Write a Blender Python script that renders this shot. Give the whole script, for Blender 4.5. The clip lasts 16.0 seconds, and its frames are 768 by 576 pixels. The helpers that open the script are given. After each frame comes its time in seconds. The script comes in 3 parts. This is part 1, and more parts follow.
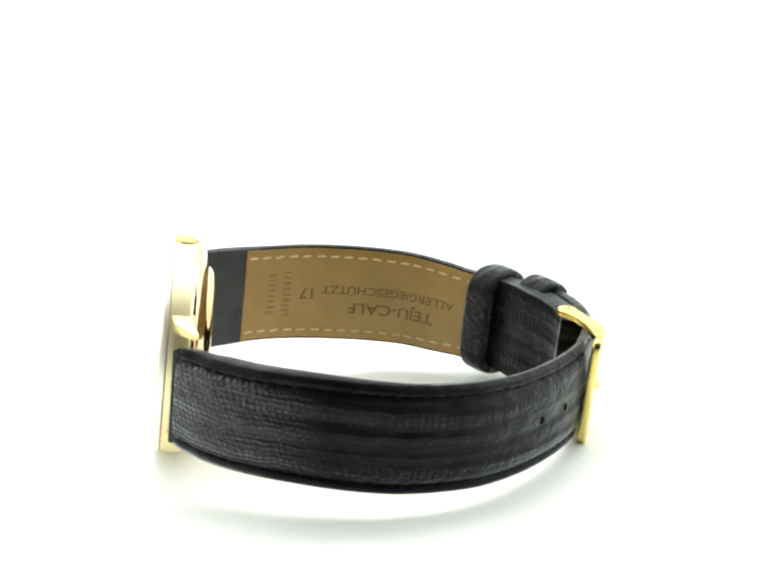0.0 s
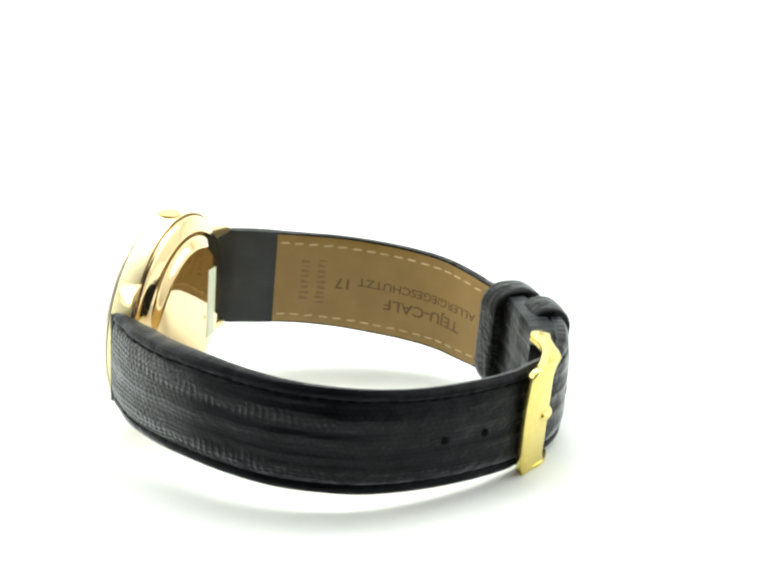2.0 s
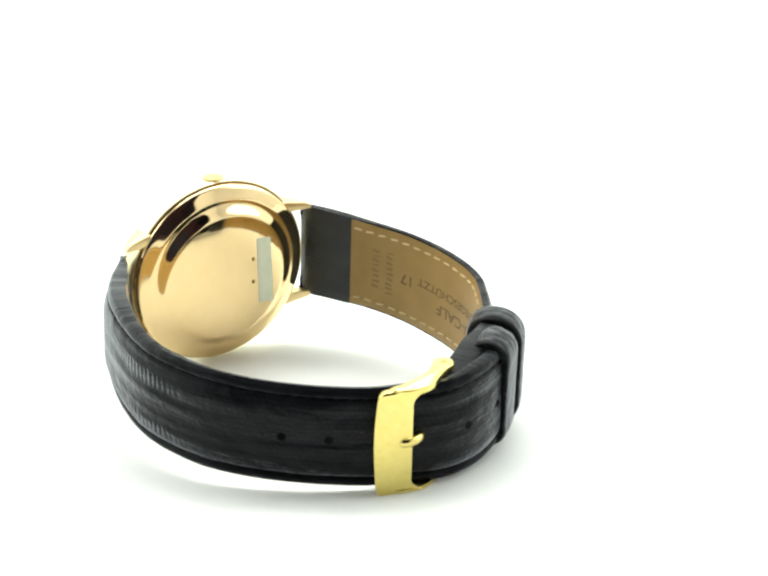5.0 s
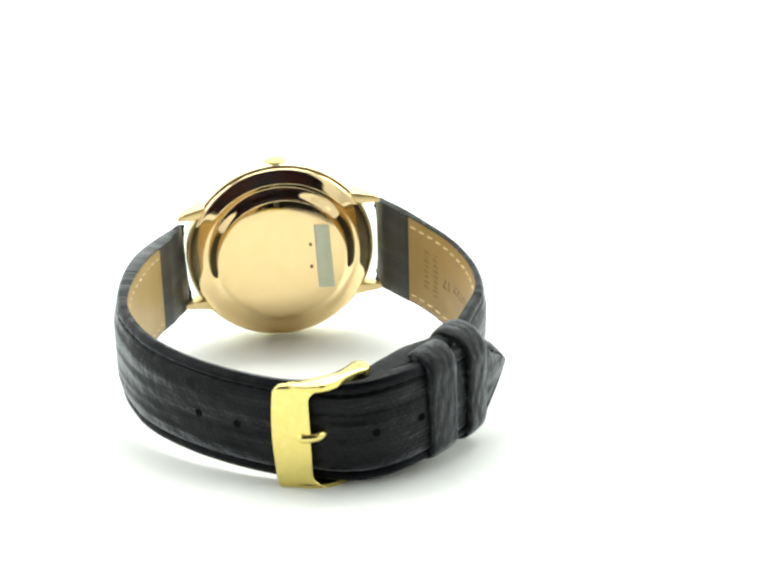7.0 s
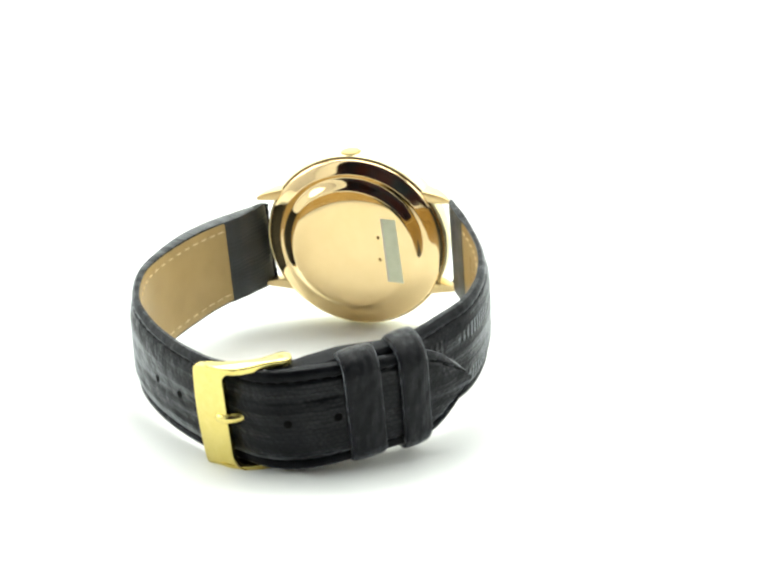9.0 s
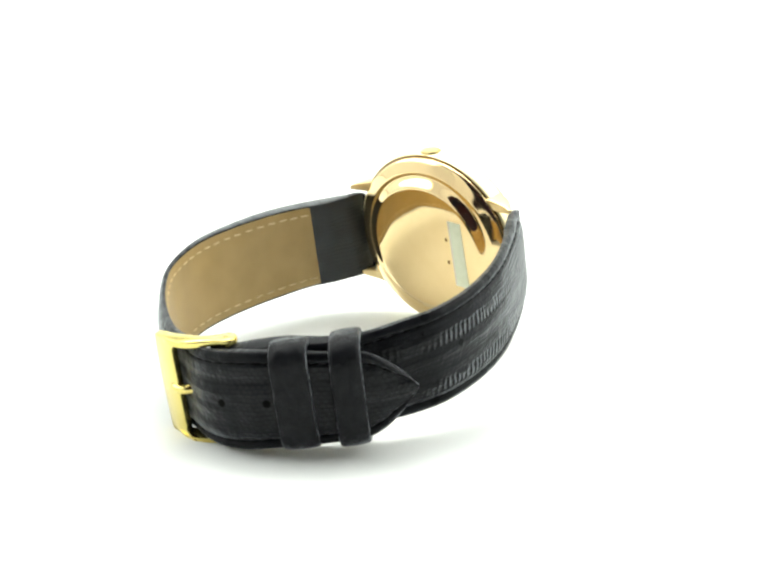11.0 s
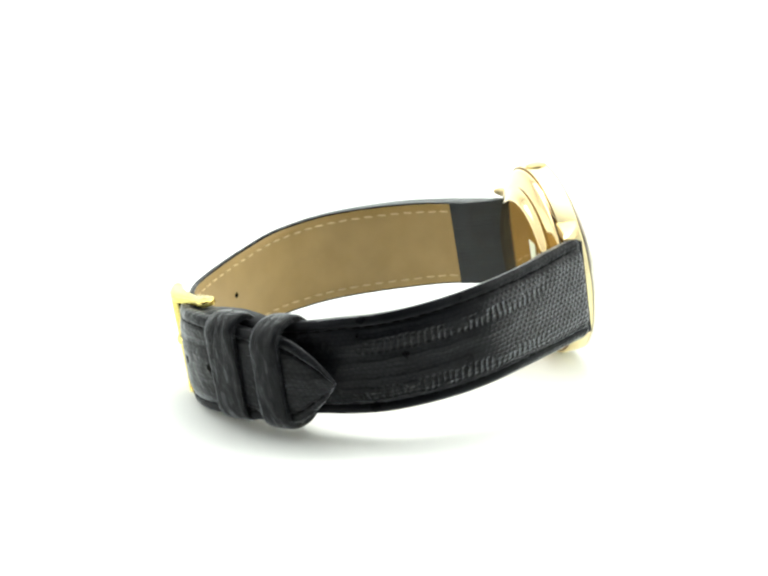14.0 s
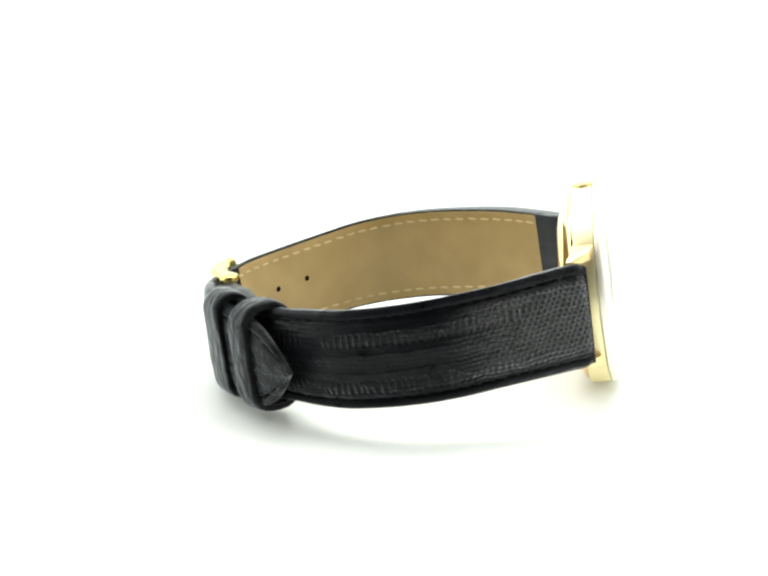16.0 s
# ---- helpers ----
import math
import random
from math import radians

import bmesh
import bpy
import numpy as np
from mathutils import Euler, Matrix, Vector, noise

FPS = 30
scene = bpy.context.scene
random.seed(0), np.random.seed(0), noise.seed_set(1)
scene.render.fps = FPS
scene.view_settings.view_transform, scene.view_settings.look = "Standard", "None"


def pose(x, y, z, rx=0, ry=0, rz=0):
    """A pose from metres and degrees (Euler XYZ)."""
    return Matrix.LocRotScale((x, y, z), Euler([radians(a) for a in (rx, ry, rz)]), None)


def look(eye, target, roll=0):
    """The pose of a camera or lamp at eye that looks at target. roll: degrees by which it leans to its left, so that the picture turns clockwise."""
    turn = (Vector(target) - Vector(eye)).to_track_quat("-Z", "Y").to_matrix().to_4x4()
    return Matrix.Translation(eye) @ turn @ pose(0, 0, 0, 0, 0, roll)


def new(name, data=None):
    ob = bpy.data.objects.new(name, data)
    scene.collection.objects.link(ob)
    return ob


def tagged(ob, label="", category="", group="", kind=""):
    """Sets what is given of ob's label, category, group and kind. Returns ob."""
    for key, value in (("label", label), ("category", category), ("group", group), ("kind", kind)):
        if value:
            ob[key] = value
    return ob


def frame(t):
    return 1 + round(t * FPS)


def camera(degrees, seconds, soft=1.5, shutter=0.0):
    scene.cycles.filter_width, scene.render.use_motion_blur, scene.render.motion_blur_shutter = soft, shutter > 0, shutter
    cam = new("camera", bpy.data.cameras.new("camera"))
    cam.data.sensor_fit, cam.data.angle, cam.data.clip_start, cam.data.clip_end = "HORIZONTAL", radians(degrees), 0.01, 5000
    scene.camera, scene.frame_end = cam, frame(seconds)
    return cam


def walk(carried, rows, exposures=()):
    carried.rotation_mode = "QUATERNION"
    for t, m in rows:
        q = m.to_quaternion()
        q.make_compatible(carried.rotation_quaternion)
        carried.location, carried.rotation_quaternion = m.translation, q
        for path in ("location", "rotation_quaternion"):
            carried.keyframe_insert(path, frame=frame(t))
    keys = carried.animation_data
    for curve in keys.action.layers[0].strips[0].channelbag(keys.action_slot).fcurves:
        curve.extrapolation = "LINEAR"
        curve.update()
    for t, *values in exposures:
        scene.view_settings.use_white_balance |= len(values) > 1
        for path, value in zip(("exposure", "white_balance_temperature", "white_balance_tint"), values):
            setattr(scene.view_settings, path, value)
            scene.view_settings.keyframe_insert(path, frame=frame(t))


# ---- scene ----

# ------------------------------------------------------------------ camera
cam = camera(25.06, 16.0, soft=2.6)
EYE = pose(0.0, -0.305, 0.1298, 70.67, 1.06, -0.31)
walk(cam, [(0.0, EYE), (16.0, EYE)])

# ------------------------------------------------------------------ light: a white product tent
world = bpy.data.worlds.new("studio_room")
scene.world = world
world.use_nodes = True
world.node_tree.nodes["Background"].inputs[0].default_value = (0.9, 0.95, 1.0, 1)
world.node_tree.nodes["Background"].inputs[1].default_value = 0.05


def softbox(name, at, aim, sx, sy, watts, tint=(0.99, 1.0, 0.962)):
    lamp = bpy.data.lights.new(name, "AREA")
    lamp.shape, lamp.size, lamp.size_y, lamp.energy, lamp.color = "RECTANGLE", sx, sy, watts, tint
    ob = new(name, lamp)
    ob.matrix_world = look(at, aim)
    return ob


softbox("softbox_top", (0.0, 0.29, 0.95), (0.0, 0.2, 0.0), 1.1, 0.66, 5.8)
softbox("softbox_rear", (0.0, 0.3, 0.9), (0.0, 0.7, 0.35), 1.2, 0.2, 6.4)
softbox("softbox_side", (-0.78, 0.12, 0.4), (0.0, 0.12, 0.1), 0.8, 0.7, 5.0)
softbox("softbox_side", (0.78, 0.12, 0.4), (0.0, 0.12, 0.1), 0.8, 0.7, 5.0)


# ------------------------------------------------------------------ materials
def mat_new(name):
    m = bpy.data.materials.new(name)
    m.use_nodes = True
    return m, m.node_tree, m.node_tree.nodes["Principled BSDF"]


def nod(tree, kind, **values):
    n = tree.nodes.new(kind)
    for key, value in values.items():
        n.inputs[key].default_value = value
    return n


def math_node(tree, op, a, b=None, c=None):
    n = tree.nodes.new("ShaderNodeMath")
    n.operation = op
    for k, v in enumerate((a, b, c)):
        if v is None:
            continue
        if isinstance(v, (int, float)):
            n.inputs[k].default_value = v
        else:
            tree.links.new(v, n.inputs[k])
    return n.outputs[0]


def ramp(tree, fac, stops):
    n = tree.nodes.new("ShaderNodeValToRGB")
    els = n.color_ramp.elements
    while len(els) < len(stops):
        els.new(0.5)
    for e, (p, c) in zip(els, stops):
        e.position, e.color = p, (*c, 1)
    tree.links.new(fac, n.inputs[0])
    return n.outputs[0]


def bump(tree, bsdf, height, dist, strength=1.0, also=None):
    b = nod(tree, "ShaderNodeBump", Strength=strength, Distance=dist)
    tree.links.new(height, b.inputs["Height"])
    if also is not None:
        tree.links.new(also, b.inputs["Normal"])
    tree.links.new(b.outputs[0], bsdf.inputs["Normal"])
    return b.outputs[0]


def object_noise(tree, scale, detail=3.0, rough=0.5):
    co = tree.nodes.new("ShaderNodeTexCoord")
    n = nod(tree, "ShaderNodeTexNoise", Scale=scale, Detail=detail, Roughness=rough)
    tree.links.new(co.outputs["Object"], n.inputs["Vector"])
    return n.outputs["Fac"]


def mat_plain(name, lo, hi, rough, scale=900.0, metal=0.0, relief=0.00001, rough_var=0.06):
    m, t, b = mat_new(name)
    f = object_noise(t, scale, 4)
    t.links.new(ramp(t, f, [(0.3, lo), (0.7, hi)]), b.inputs["Base Color"])
    b.inputs["Metallic"].default_value = metal
    r = object_noise(t, scale * 0.15, 3)
    t.links.new(math_node(t, "MULTIPLY_ADD", r, 2 * rough_var, rough - rough_var), b.inputs["Roughness"])
    if relief:
        bump(t, b, f, relief, 0.5)
    return m


def mat_leather(name, lo, hi, rough, scales=0.0, ribs=0.0, crease=0.5, fine_mm=0.02, spec=0.28, sheen=0.0, rib_all=False, again=None, fold_size=(0.02, 0.34), dent=0.0):
    """Leather with embossed lizard grain; the UV map and the relief are in millimetres, along and across the strap.
    again: the stretch along the strap where the scales come back."""
    m, t, b = mat_new(name)
    uv = t.nodes.new("ShaderNodeUVMap")
    raw = t.nodes.new("ShaderNodeSeparateXYZ")
    t.links.new(uv.outputs[0], raw.inputs[0])

    def noise_at(scale, detail, sx=1.0, sy=1.0):
        mp = t.nodes.new("ShaderNodeMapping")
        mp.inputs["Scale"].default_value = (sx, sy, 1)
        t.links.new(uv.outputs[0], mp.inputs[0])
        n = nod(t, "ShaderNodeTexNoise", Scale=scale, Detail=detail)
        t.links.new(mp.outputs[0], n.inputs["Vector"])
        return n

    def limited(value, lo_, hi_, a=0.0, z=1.0):
        n = t.nodes.new("ShaderNodeMapRange")
        n.interpolation_type = "SMOOTHSTEP"
        for key, val in (("From Min", lo_), ("From Max", hi_), ("To Min", a), ("To Max", z)):
            n.inputs[key].default_value = val
        t.links.new(value, n.inputs["Value"])
        return n.outputs[0]

    gloss = b.inputs["Specular IOR Level"]
    gloss.default_value = spec
    warp = noise_at(0.22, 2.0)
    shift = t.nodes.new("ShaderNodeVectorMath")
    shift.operation = "MULTIPLY_ADD"
    t.links.new(warp.outputs["Color"], shift.inputs[0])
    shift.inputs[1].default_value = (1.3, 1.3, 0)
    t.links.new(uv.outputs[0], shift.inputs[2])
    sep = t.nodes.new("ShaderNodeSeparateXYZ")
    t.links.new(shift.outputs[0], sep.inputs[0])
    fold = noise_at(1.0, 0.5, *fold_size)
    fine = noise_at(4.0, 4.0)
    h = math_node(t, "MULTIPLY", fold.outputs["Fac"], crease)
    h = math_node(t, "MULTIPLY_ADD", fine.outputs["Fac"], fine_mm, h)
    if dent:
        # shallow uneven dents and puckers of worn leather
        h = math_node(t, "MULTIPLY_ADD", noise_at(0.42, 3.0, 0.7, 1.0).outputs["Fac"], dent, h)
    if scales:
        # small lozenge scales in slanting rows, clearest next to the case
        rows = math_node(t, "MULTIPLY", sep.outputs["Y"], 1.15)
        phase = math_node(t, "MULTIPLY", math_node(t, "FLOOR", rows), 1.25)
        p = math_node(t, "ABSOLUTE", math_node(t, "SINE", math_node(t, "MULTIPLY_ADD", sep.outputs["X"], 2.7, phase)))
        q = math_node(t, "ABSOLUTE", math_node(t, "SINE", math_node(t, "MULTIPLY", rows, math.pi)))
        bead = math_node(t, "POWER", math_node(t, "MULTIPLY", math_node(t, "MULTIPLY_ADD", p, 0.78, 0.22), q), 0.5)
        amount = limited(raw.outputs["X"], 14.0, 34.0, 1.0, 0.0)
        if again:
            amount = math_node(t, "MAXIMUM", amount, math_node(t, "MULTIPLY", limited(raw.outputs["X"], again[0], again[0] + 5, 0.0, 0.7), limited(raw.outputs["X"], again[1] - 8, again[1], 0.3, 0.0)))
        amount = math_node(t, "MULTIPLY", math_node(t, "MAXIMUM", amount, 0.12), limited(noise_at(0.15, 2.0).outputs["Fac"], 0.25, 0.5, 0.6, 1.0))
        amount = math_node(t, "MULTIPLY", amount, limited(math_node(t, "ABSOLUTE", raw.outputs["Y"]), 6.4, 7.6, 1.0, 0.2))
        h = math_node(t, "MULTIPLY_ADD", math_node(t, "MULTIPLY", bead, amount), scales, h)
    if ribs:
        # ribs across the strap, in ragged rows beside the pad
        rib = math_node(t, "ABSOLUTE", math_node(t, "SINE", math_node(t, "MULTIPLY", sep.outputs["Y" if rib_all else "X"], 3.6 if rib_all else 2.5)))
        if rib_all:
            where = limited(noise_at(0.25, 1.0, 0.3, 1.0).outputs["Fac"], 0.35, 0.6)
        else:
            side = math_node(t, "ABSOLUTE", sep.outputs["Y"])
            row = math_node(t, "SUBTRACT", 1.0, math_node(t, "MINIMUM", math_node(t, "MULTIPLY", math_node(t, "ABSOLUTE", math_node(t, "SUBTRACT", side, 4.6)), 0.5), 1.0))
            reach = math_node(t, "MULTIPLY", limited(raw.outputs["X"], 9.0, 17.0), limited(raw.outputs["X"], 40.0, 62.0, 1.0, 0.15))
            where = math_node(t, "MULTIPLY", math_node(t, "MULTIPLY", limited(row, 0.2, 0.5), reach), limited(noise_at(0.14, 2.0, 1.0, 2.0).outputs["Fac"], 0.38, 0.52))
        h = math_node(t, "MULTIPLY_ADD", math_node(t, "MULTIPLY", rib, where), ribs, h)
    if scales:
        # the embossed scales are buffed to a higher gloss than the plain pad
        t.links.new(math_node(t, "MULTIPLY_ADD", math_node(t, "MULTIPLY", amount, bead), 0.6, spec), gloss)
    bump(t, b, h, 0.001, 1.0)
    blotch = noise_at(0.15, 3.0)
    t.links.new(ramp(t, blotch.outputs["Fac"], [(0.35, lo), (0.65, hi)]), b.inputs["Base Color"])
    t.links.new(math_node(t, "MULTIPLY_ADD", blotch.outputs["Fac"], 0.16, rough - 0.08), b.inputs["Roughness"])
    b.inputs["Sheen Weight"].default_value = sheen
    b.inputs["Sheen Roughness"].default_value = 0.33
    b.inputs["Sheen Tint"].default_value = (0.86, 0.94, 1.0, 1)
    return m


M_WHITE = mat_plain("white_sweep_paper", (0.81, 0.838, 0.815), (0.84, 0.868, 0.845), 0.75, 40.0, relief=0)
M_TENT = mat_plain("white_tent_cloth", (0.82, 0.82, 0.82), (0.86, 0.86, 0.86), 0.9, 30.0, relief=0)
M_DARK = mat_plain("dark_room_curtain", (0.075, 0.018, 0.03), (0.026, 0.045, 0.085), 0.9, 2.5, relief=0)
BLACK = ((0.002, 0.0024, 0.0034), (0.0042, 0.0048, 0.0066))
M_LEATHER = mat_leather("black_lizard_grain_leather", *BLACK, 0.3, scales=0.44, ribs=0.45, crease=1.1, spec=0.09, sheen=0.52, dent=0.35)
M_LEATHER_LONG = mat_leather("black_lizard_grain_leather_tail", *BLACK, 0.32, scales=0.26, ribs=0.15, crease=1.6, spec=0.09, sheen=0.58, dent=0.45, again=(103.5, 171.5))
M_KEEPER = mat_leather("black_keeper_leather", (0.002, 0.0024, 0.0034), (0.0042, 0.0048, 0.0066), 0.3, crease=0.42, fine_mm=0.14, spec=0.15, sheen=0.6, dent=0.3, fold_size=(0.75, 0.3))
M_TURN = mat_leather("black_smooth_leather", (0.011, 0.015, 0.02), (0.018, 0.024, 0.03), 0.42, ribs=0.05, crease=0.25, fine_mm=0.05, spec=0.5, sheen=0.15, rib_all=True)
M_LINING = mat_leather("tan_calf_lining", (0.31, 0.196, 0.057), (0.355, 0.226, 0.072), 0.39, crease=0.04, fine_mm=0.03, spec=0.5)
M_LINING_PALE = mat_leather("pale_tan_calf_lining", (0.4, 0.278, 0.1), (0.445, 0.312, 0.12), 0.4, crease=0.04, fine_mm=0.03, spec=0.55, sheen=0.12)
M_STAMP = mat_plain("debossed_brown_stamp", (0.125, 0.075, 0.028), (0.175, 0.105, 0.041), 0.6, 2000.0, relief=0)
M_WORN = mat_plain("worn_brown_stamp", (0.21, 0.13, 0.048), (0.27, 0.17, 0.066), 0.6, 2000.0, relief=0)
M_CREAM = mat_plain("cream_thread", (0.66, 0.52, 0.26), (0.76, 0.62, 0.36), 0.8, 4000.0)
M_BLACKTHREAD = mat_plain("black_thread", (0.002, 0.002, 0.0024), (0.004, 0.004, 0.0045), 0.8, 4000.0)
M_BLACKTHREAD.node_tree.nodes["Principled BSDF"].inputs["Specular IOR Level"].default_value = 0.06
# near-black colour stands in for the shade inside the punched holes
M_HOLE = mat_plain("hole_shade_black", (0.003, 0.003, 0.003), (0.005, 0.005, 0.005), 0.9, 4000.0, relief=0)
M_HOLE.node_tree.nodes["Principled BSDF"].inputs["Specular IOR Level"].default_value = 0.05
M_GOLD = mat_plain("polished_rose_gold", (0.85, 0.645, 0.34), (0.88, 0.675, 0.37), 0.06, 300.0, 1.0, 0.000001, 0.03)
M_GOLDY = mat_plain("polished_yellow_gold", (0.94, 0.83, 0.5), (0.96, 0.86, 0.54), 0.5, 300.0, 1.0, 0.000001, 0.03)
M_BUCKLE = mat_plain("brushed_yellow_gold_plate", (0.73, 0.6, 0.18), (0.78, 0.65, 0.23), 0.2, 900.0, 1.0, 0.000002, 0.06)
# bezel gold: its overexposed brightness is put into a near-white base colour
M_BEZEL = mat_plain("polished_blown_out_gold", (0.98, 0.94, 0.8), (0.99, 0.95, 0.83), 0.5, 300.0, 1.0, 0.000001, 0.03)
M_HORN = mat_plain("polished_old_gold", (0.8, 0.62, 0.31), (0.85, 0.67, 0.36), 0.3, 500.0, 1.0, 0.000002, 0.05)
# crown gold, darkened in colour so that its sides don't blow out to white
M_CROWN = mat_plain("darkened_fluted_gold", (0.58, 0.44, 0.17), (0.66, 0.51, 0.22), 0.3, 500.0, 1.0, 0.000002, 0.05)
M_SEAM = mat_plain("dark_gold_seam", (0.2, 0.12, 0.04), (0.26, 0.16, 0.06), 0.4, 900.0, 1.0)
M_STICKER = mat_plain("grey_green_foil_label", (0.72, 0.78, 0.58), (0.8, 0.85, 0.67), 0.35, 700.0, 0.0, 0.00002)
M_EDGE = mat_plain("label_paper", (0.72, 0.72, 0.6), (0.8, 0.8, 0.68), 0.6, 900.0, 0.0, 0.00002)
M_DIAL = mat_plain("silver_white_dial", (0.72, 0.71, 0.68), (0.78, 0.77, 0.74), 0.4, 500.0)
M_GLASS, _t, _b = mat_new("acrylic_crystal")
_clear, _gloss = _t.nodes.new("ShaderNodeBsdfTransparent"), nod(_t, "ShaderNodeBsdfGlossy", Roughness=0.03)
_mix = _t.nodes.new("ShaderNodeMixShader")
_mix.inputs[0].default_value = 0.12
_t.links.new(_clear.outputs[0], _mix.inputs[1])
_t.links.new(_gloss.outputs[0], _mix.inputs[2])
_t.links.new(_mix.outputs[0], _t.nodes["Material Output"].inputs["Surface"])

# ------------------------------------------------------------------ setting
def sheet(name, verts, faces, mat, label, category, smooth=False):
    me = bpy.data.meshes.new(name)
    me.from_pydata(verts, [], faces)
    me.polygons.foreach_set("use_smooth", [smooth] * len(me.polygons))
    me.materials.append(mat)
    return tagged(new(name, me), label, category, kind="structure")


def make_setting():
    # the paper sweep: table top in front, curved up into the rear wall
    prof = [(-0.34, 0.0), (-0.1, 0.0), (0.35, 0.0)]
    for k in range(1, 13):
        a = radians(90 * k / 12)
        prof.append((0.35 + 0.35 * math.sin(a), 0.35 - 0.35 * math.cos(a)))
    prof.append((0.7, 1.02))
    n = len(prof)
    outer = [(y, z - 0.004) if z < 0.35 else (y + 0.004, z) for y, z in prof]
    verts = [(x, y, z) for x in (-0.82, 0.82) for y, z in prof] + [(x, y, z) for x in (-0.82, 0.82) for y, z in outer]
    faces = [(k, k + 1, n + k + 1, n + k) for k in range(n - 1)]
    faces += [(2 * n + k, 3 * n + k, 3 * n + k + 1, 2 * n + k + 1) for k in range(n - 1)]
    faces += [(k, 2 * n + k, 2 * n + k + 1, k + 1) for k in range(n - 1)]
    faces += [(n + k, n + k + 1, 3 * n + k + 1, 3 * n + k) for k in range(n - 1)]
    sheet("ground", verts, faces, M_WHITE, "seamless white paper sweep lit evenly bright", "ground", True)

    def slab(name, lo, hi, mat, label):
        (x0, y0, z0), (x1, y1, z1) = lo, hi
        v = [(x, y, z) for x in (x0, x1) for y in (y0, y1) for z in (z0, z1)]
        f = [(0, 1, 3, 2), (4, 6, 7, 5), (0, 4, 5, 1), (2, 3, 7, 6), (0, 2, 6, 4), (1, 5, 7, 3)]
        return sheet(name, v, f, mat, label, name.split("_")[0])

    slab("wall_west", (-0.85, -0.6, -0.03), (-0.825, 0.72, 1.03), M_TENT, "plain white cloth side of a light tent")
    slab("wall_east", (0.825, -0.6, -0.03), (0.85, 0.72, 1.03), M_TENT, "plain white cloth side of a light tent")
    slab("wall_west_1", (-0.85, -1.3, -0.03), (-0.825, -0.602, 1.03), M_DARK, "dark curtain beside the room behind")
    slab("wall_east_1", (0.825, -1.3, -0.03), (0.85, -0.602, 1.03), M_DARK, "dark curtain beside the room behind")
    # unseen dark floor, added so that the strap's front reflects less white
    slab("floor", (-0.82, -1.3, -0.03), (0.82, 0.72, -0.012), M_DARK, "unseen dark slab under and before the paper sweep, added to darken reflections")
    slab("ceiling", (-0.85, -0.32, 1.035), (0.85, 0.72, 1.06), M_TENT, "plain white cloth roof of a light tent")
    slab("ceiling_1", (-0.85, -1.3, 1.035), (0.85, -0.322, 1.06), M_DARK, "dark ceiling of the room behind")
    slab("wall_south", (-0.85, -1.34, -0.03), (0.85, -1.305, 1.06), M_DARK, "dark curtain closing the room behind")
    slab("wall_south_1", (-0.82, -0.60, -0.012), (-0.52, -0.585, 1.03), M_TENT, "plain white cloth flap of a light tent")
    slab("wall_south_2", (0.52, -0.60, -0.012), (0.82, -0.585, 1.03), M_TENT, "plain white cloth flap of a light tent")


make_setting()

# ------------------------------------------------------------------ the watch's own space
# millimetres: x across the case from lug to lug, y from the case towards the buckle, z towards the crown
E_A = Vector((0.99774561, -0.05404241, 0.03978846))
E_N = Vector((-0.04843185, -0.99026121, -0.13052619))
E_W = Vector((-0.04645492, -0.12830491, 0.99064615))
BASE = Vector((-13.8, 36.4, 19.5))


def place(p):
    return (BASE + E_A * p[0] + E_N * p[1] + E_W * p[2]) / 1000.0


TO_WORLD = Matrix((
    (E_A.x / 1000, E_N.x / 1000, E_W.x / 1000, BASE.x / 1000),
    (E_A.y / 1000, E_N.y / 1000, E_W.y / 1000, BASE.y / 1000),
    (E_A.z / 1000, E_N.z / 1000, E_W.z / 1000, BASE.z / 1000),
    (0, 0, 0, 1)))


def mesh_mm(name, verts, faces, mat, uvs=None, smooth=True, sharp=35):
    """A mesh from millimetre points of the watch's space."""
    me = bpy.data.meshes.new(name)
    me.from_pydata([place(v) for v in verts], [], faces)
    if uvs is not None:
        layer = me.uv_layers.new(name="UVMap")
        idx = np.zeros(len(me.loops), dtype=np.int32)
        me.loops.foreach_get("vertex_index", idx)
        layer.data.foreach_set("uv", np.asarray(uvs, dtype=np.float32)[idx].ravel())
    bm = bmesh.new()
    bm.from_mesh(me)
    bmesh.ops.recalc_face_normals(bm, faces=bm.faces)
    bm.to_mesh(me)
    bm.free()
    me.polygons.foreach_set("use_smooth", [smooth] * len(me.polygons))
    if smooth:
        me.set_sharp_from_angle(angle=radians(sharp))
    me.materials.append(mat)
    return me


def part(name, me, parent, label=""):
    ob = new(name, me)
    ob.parent = parent
    return tagged(ob, label)


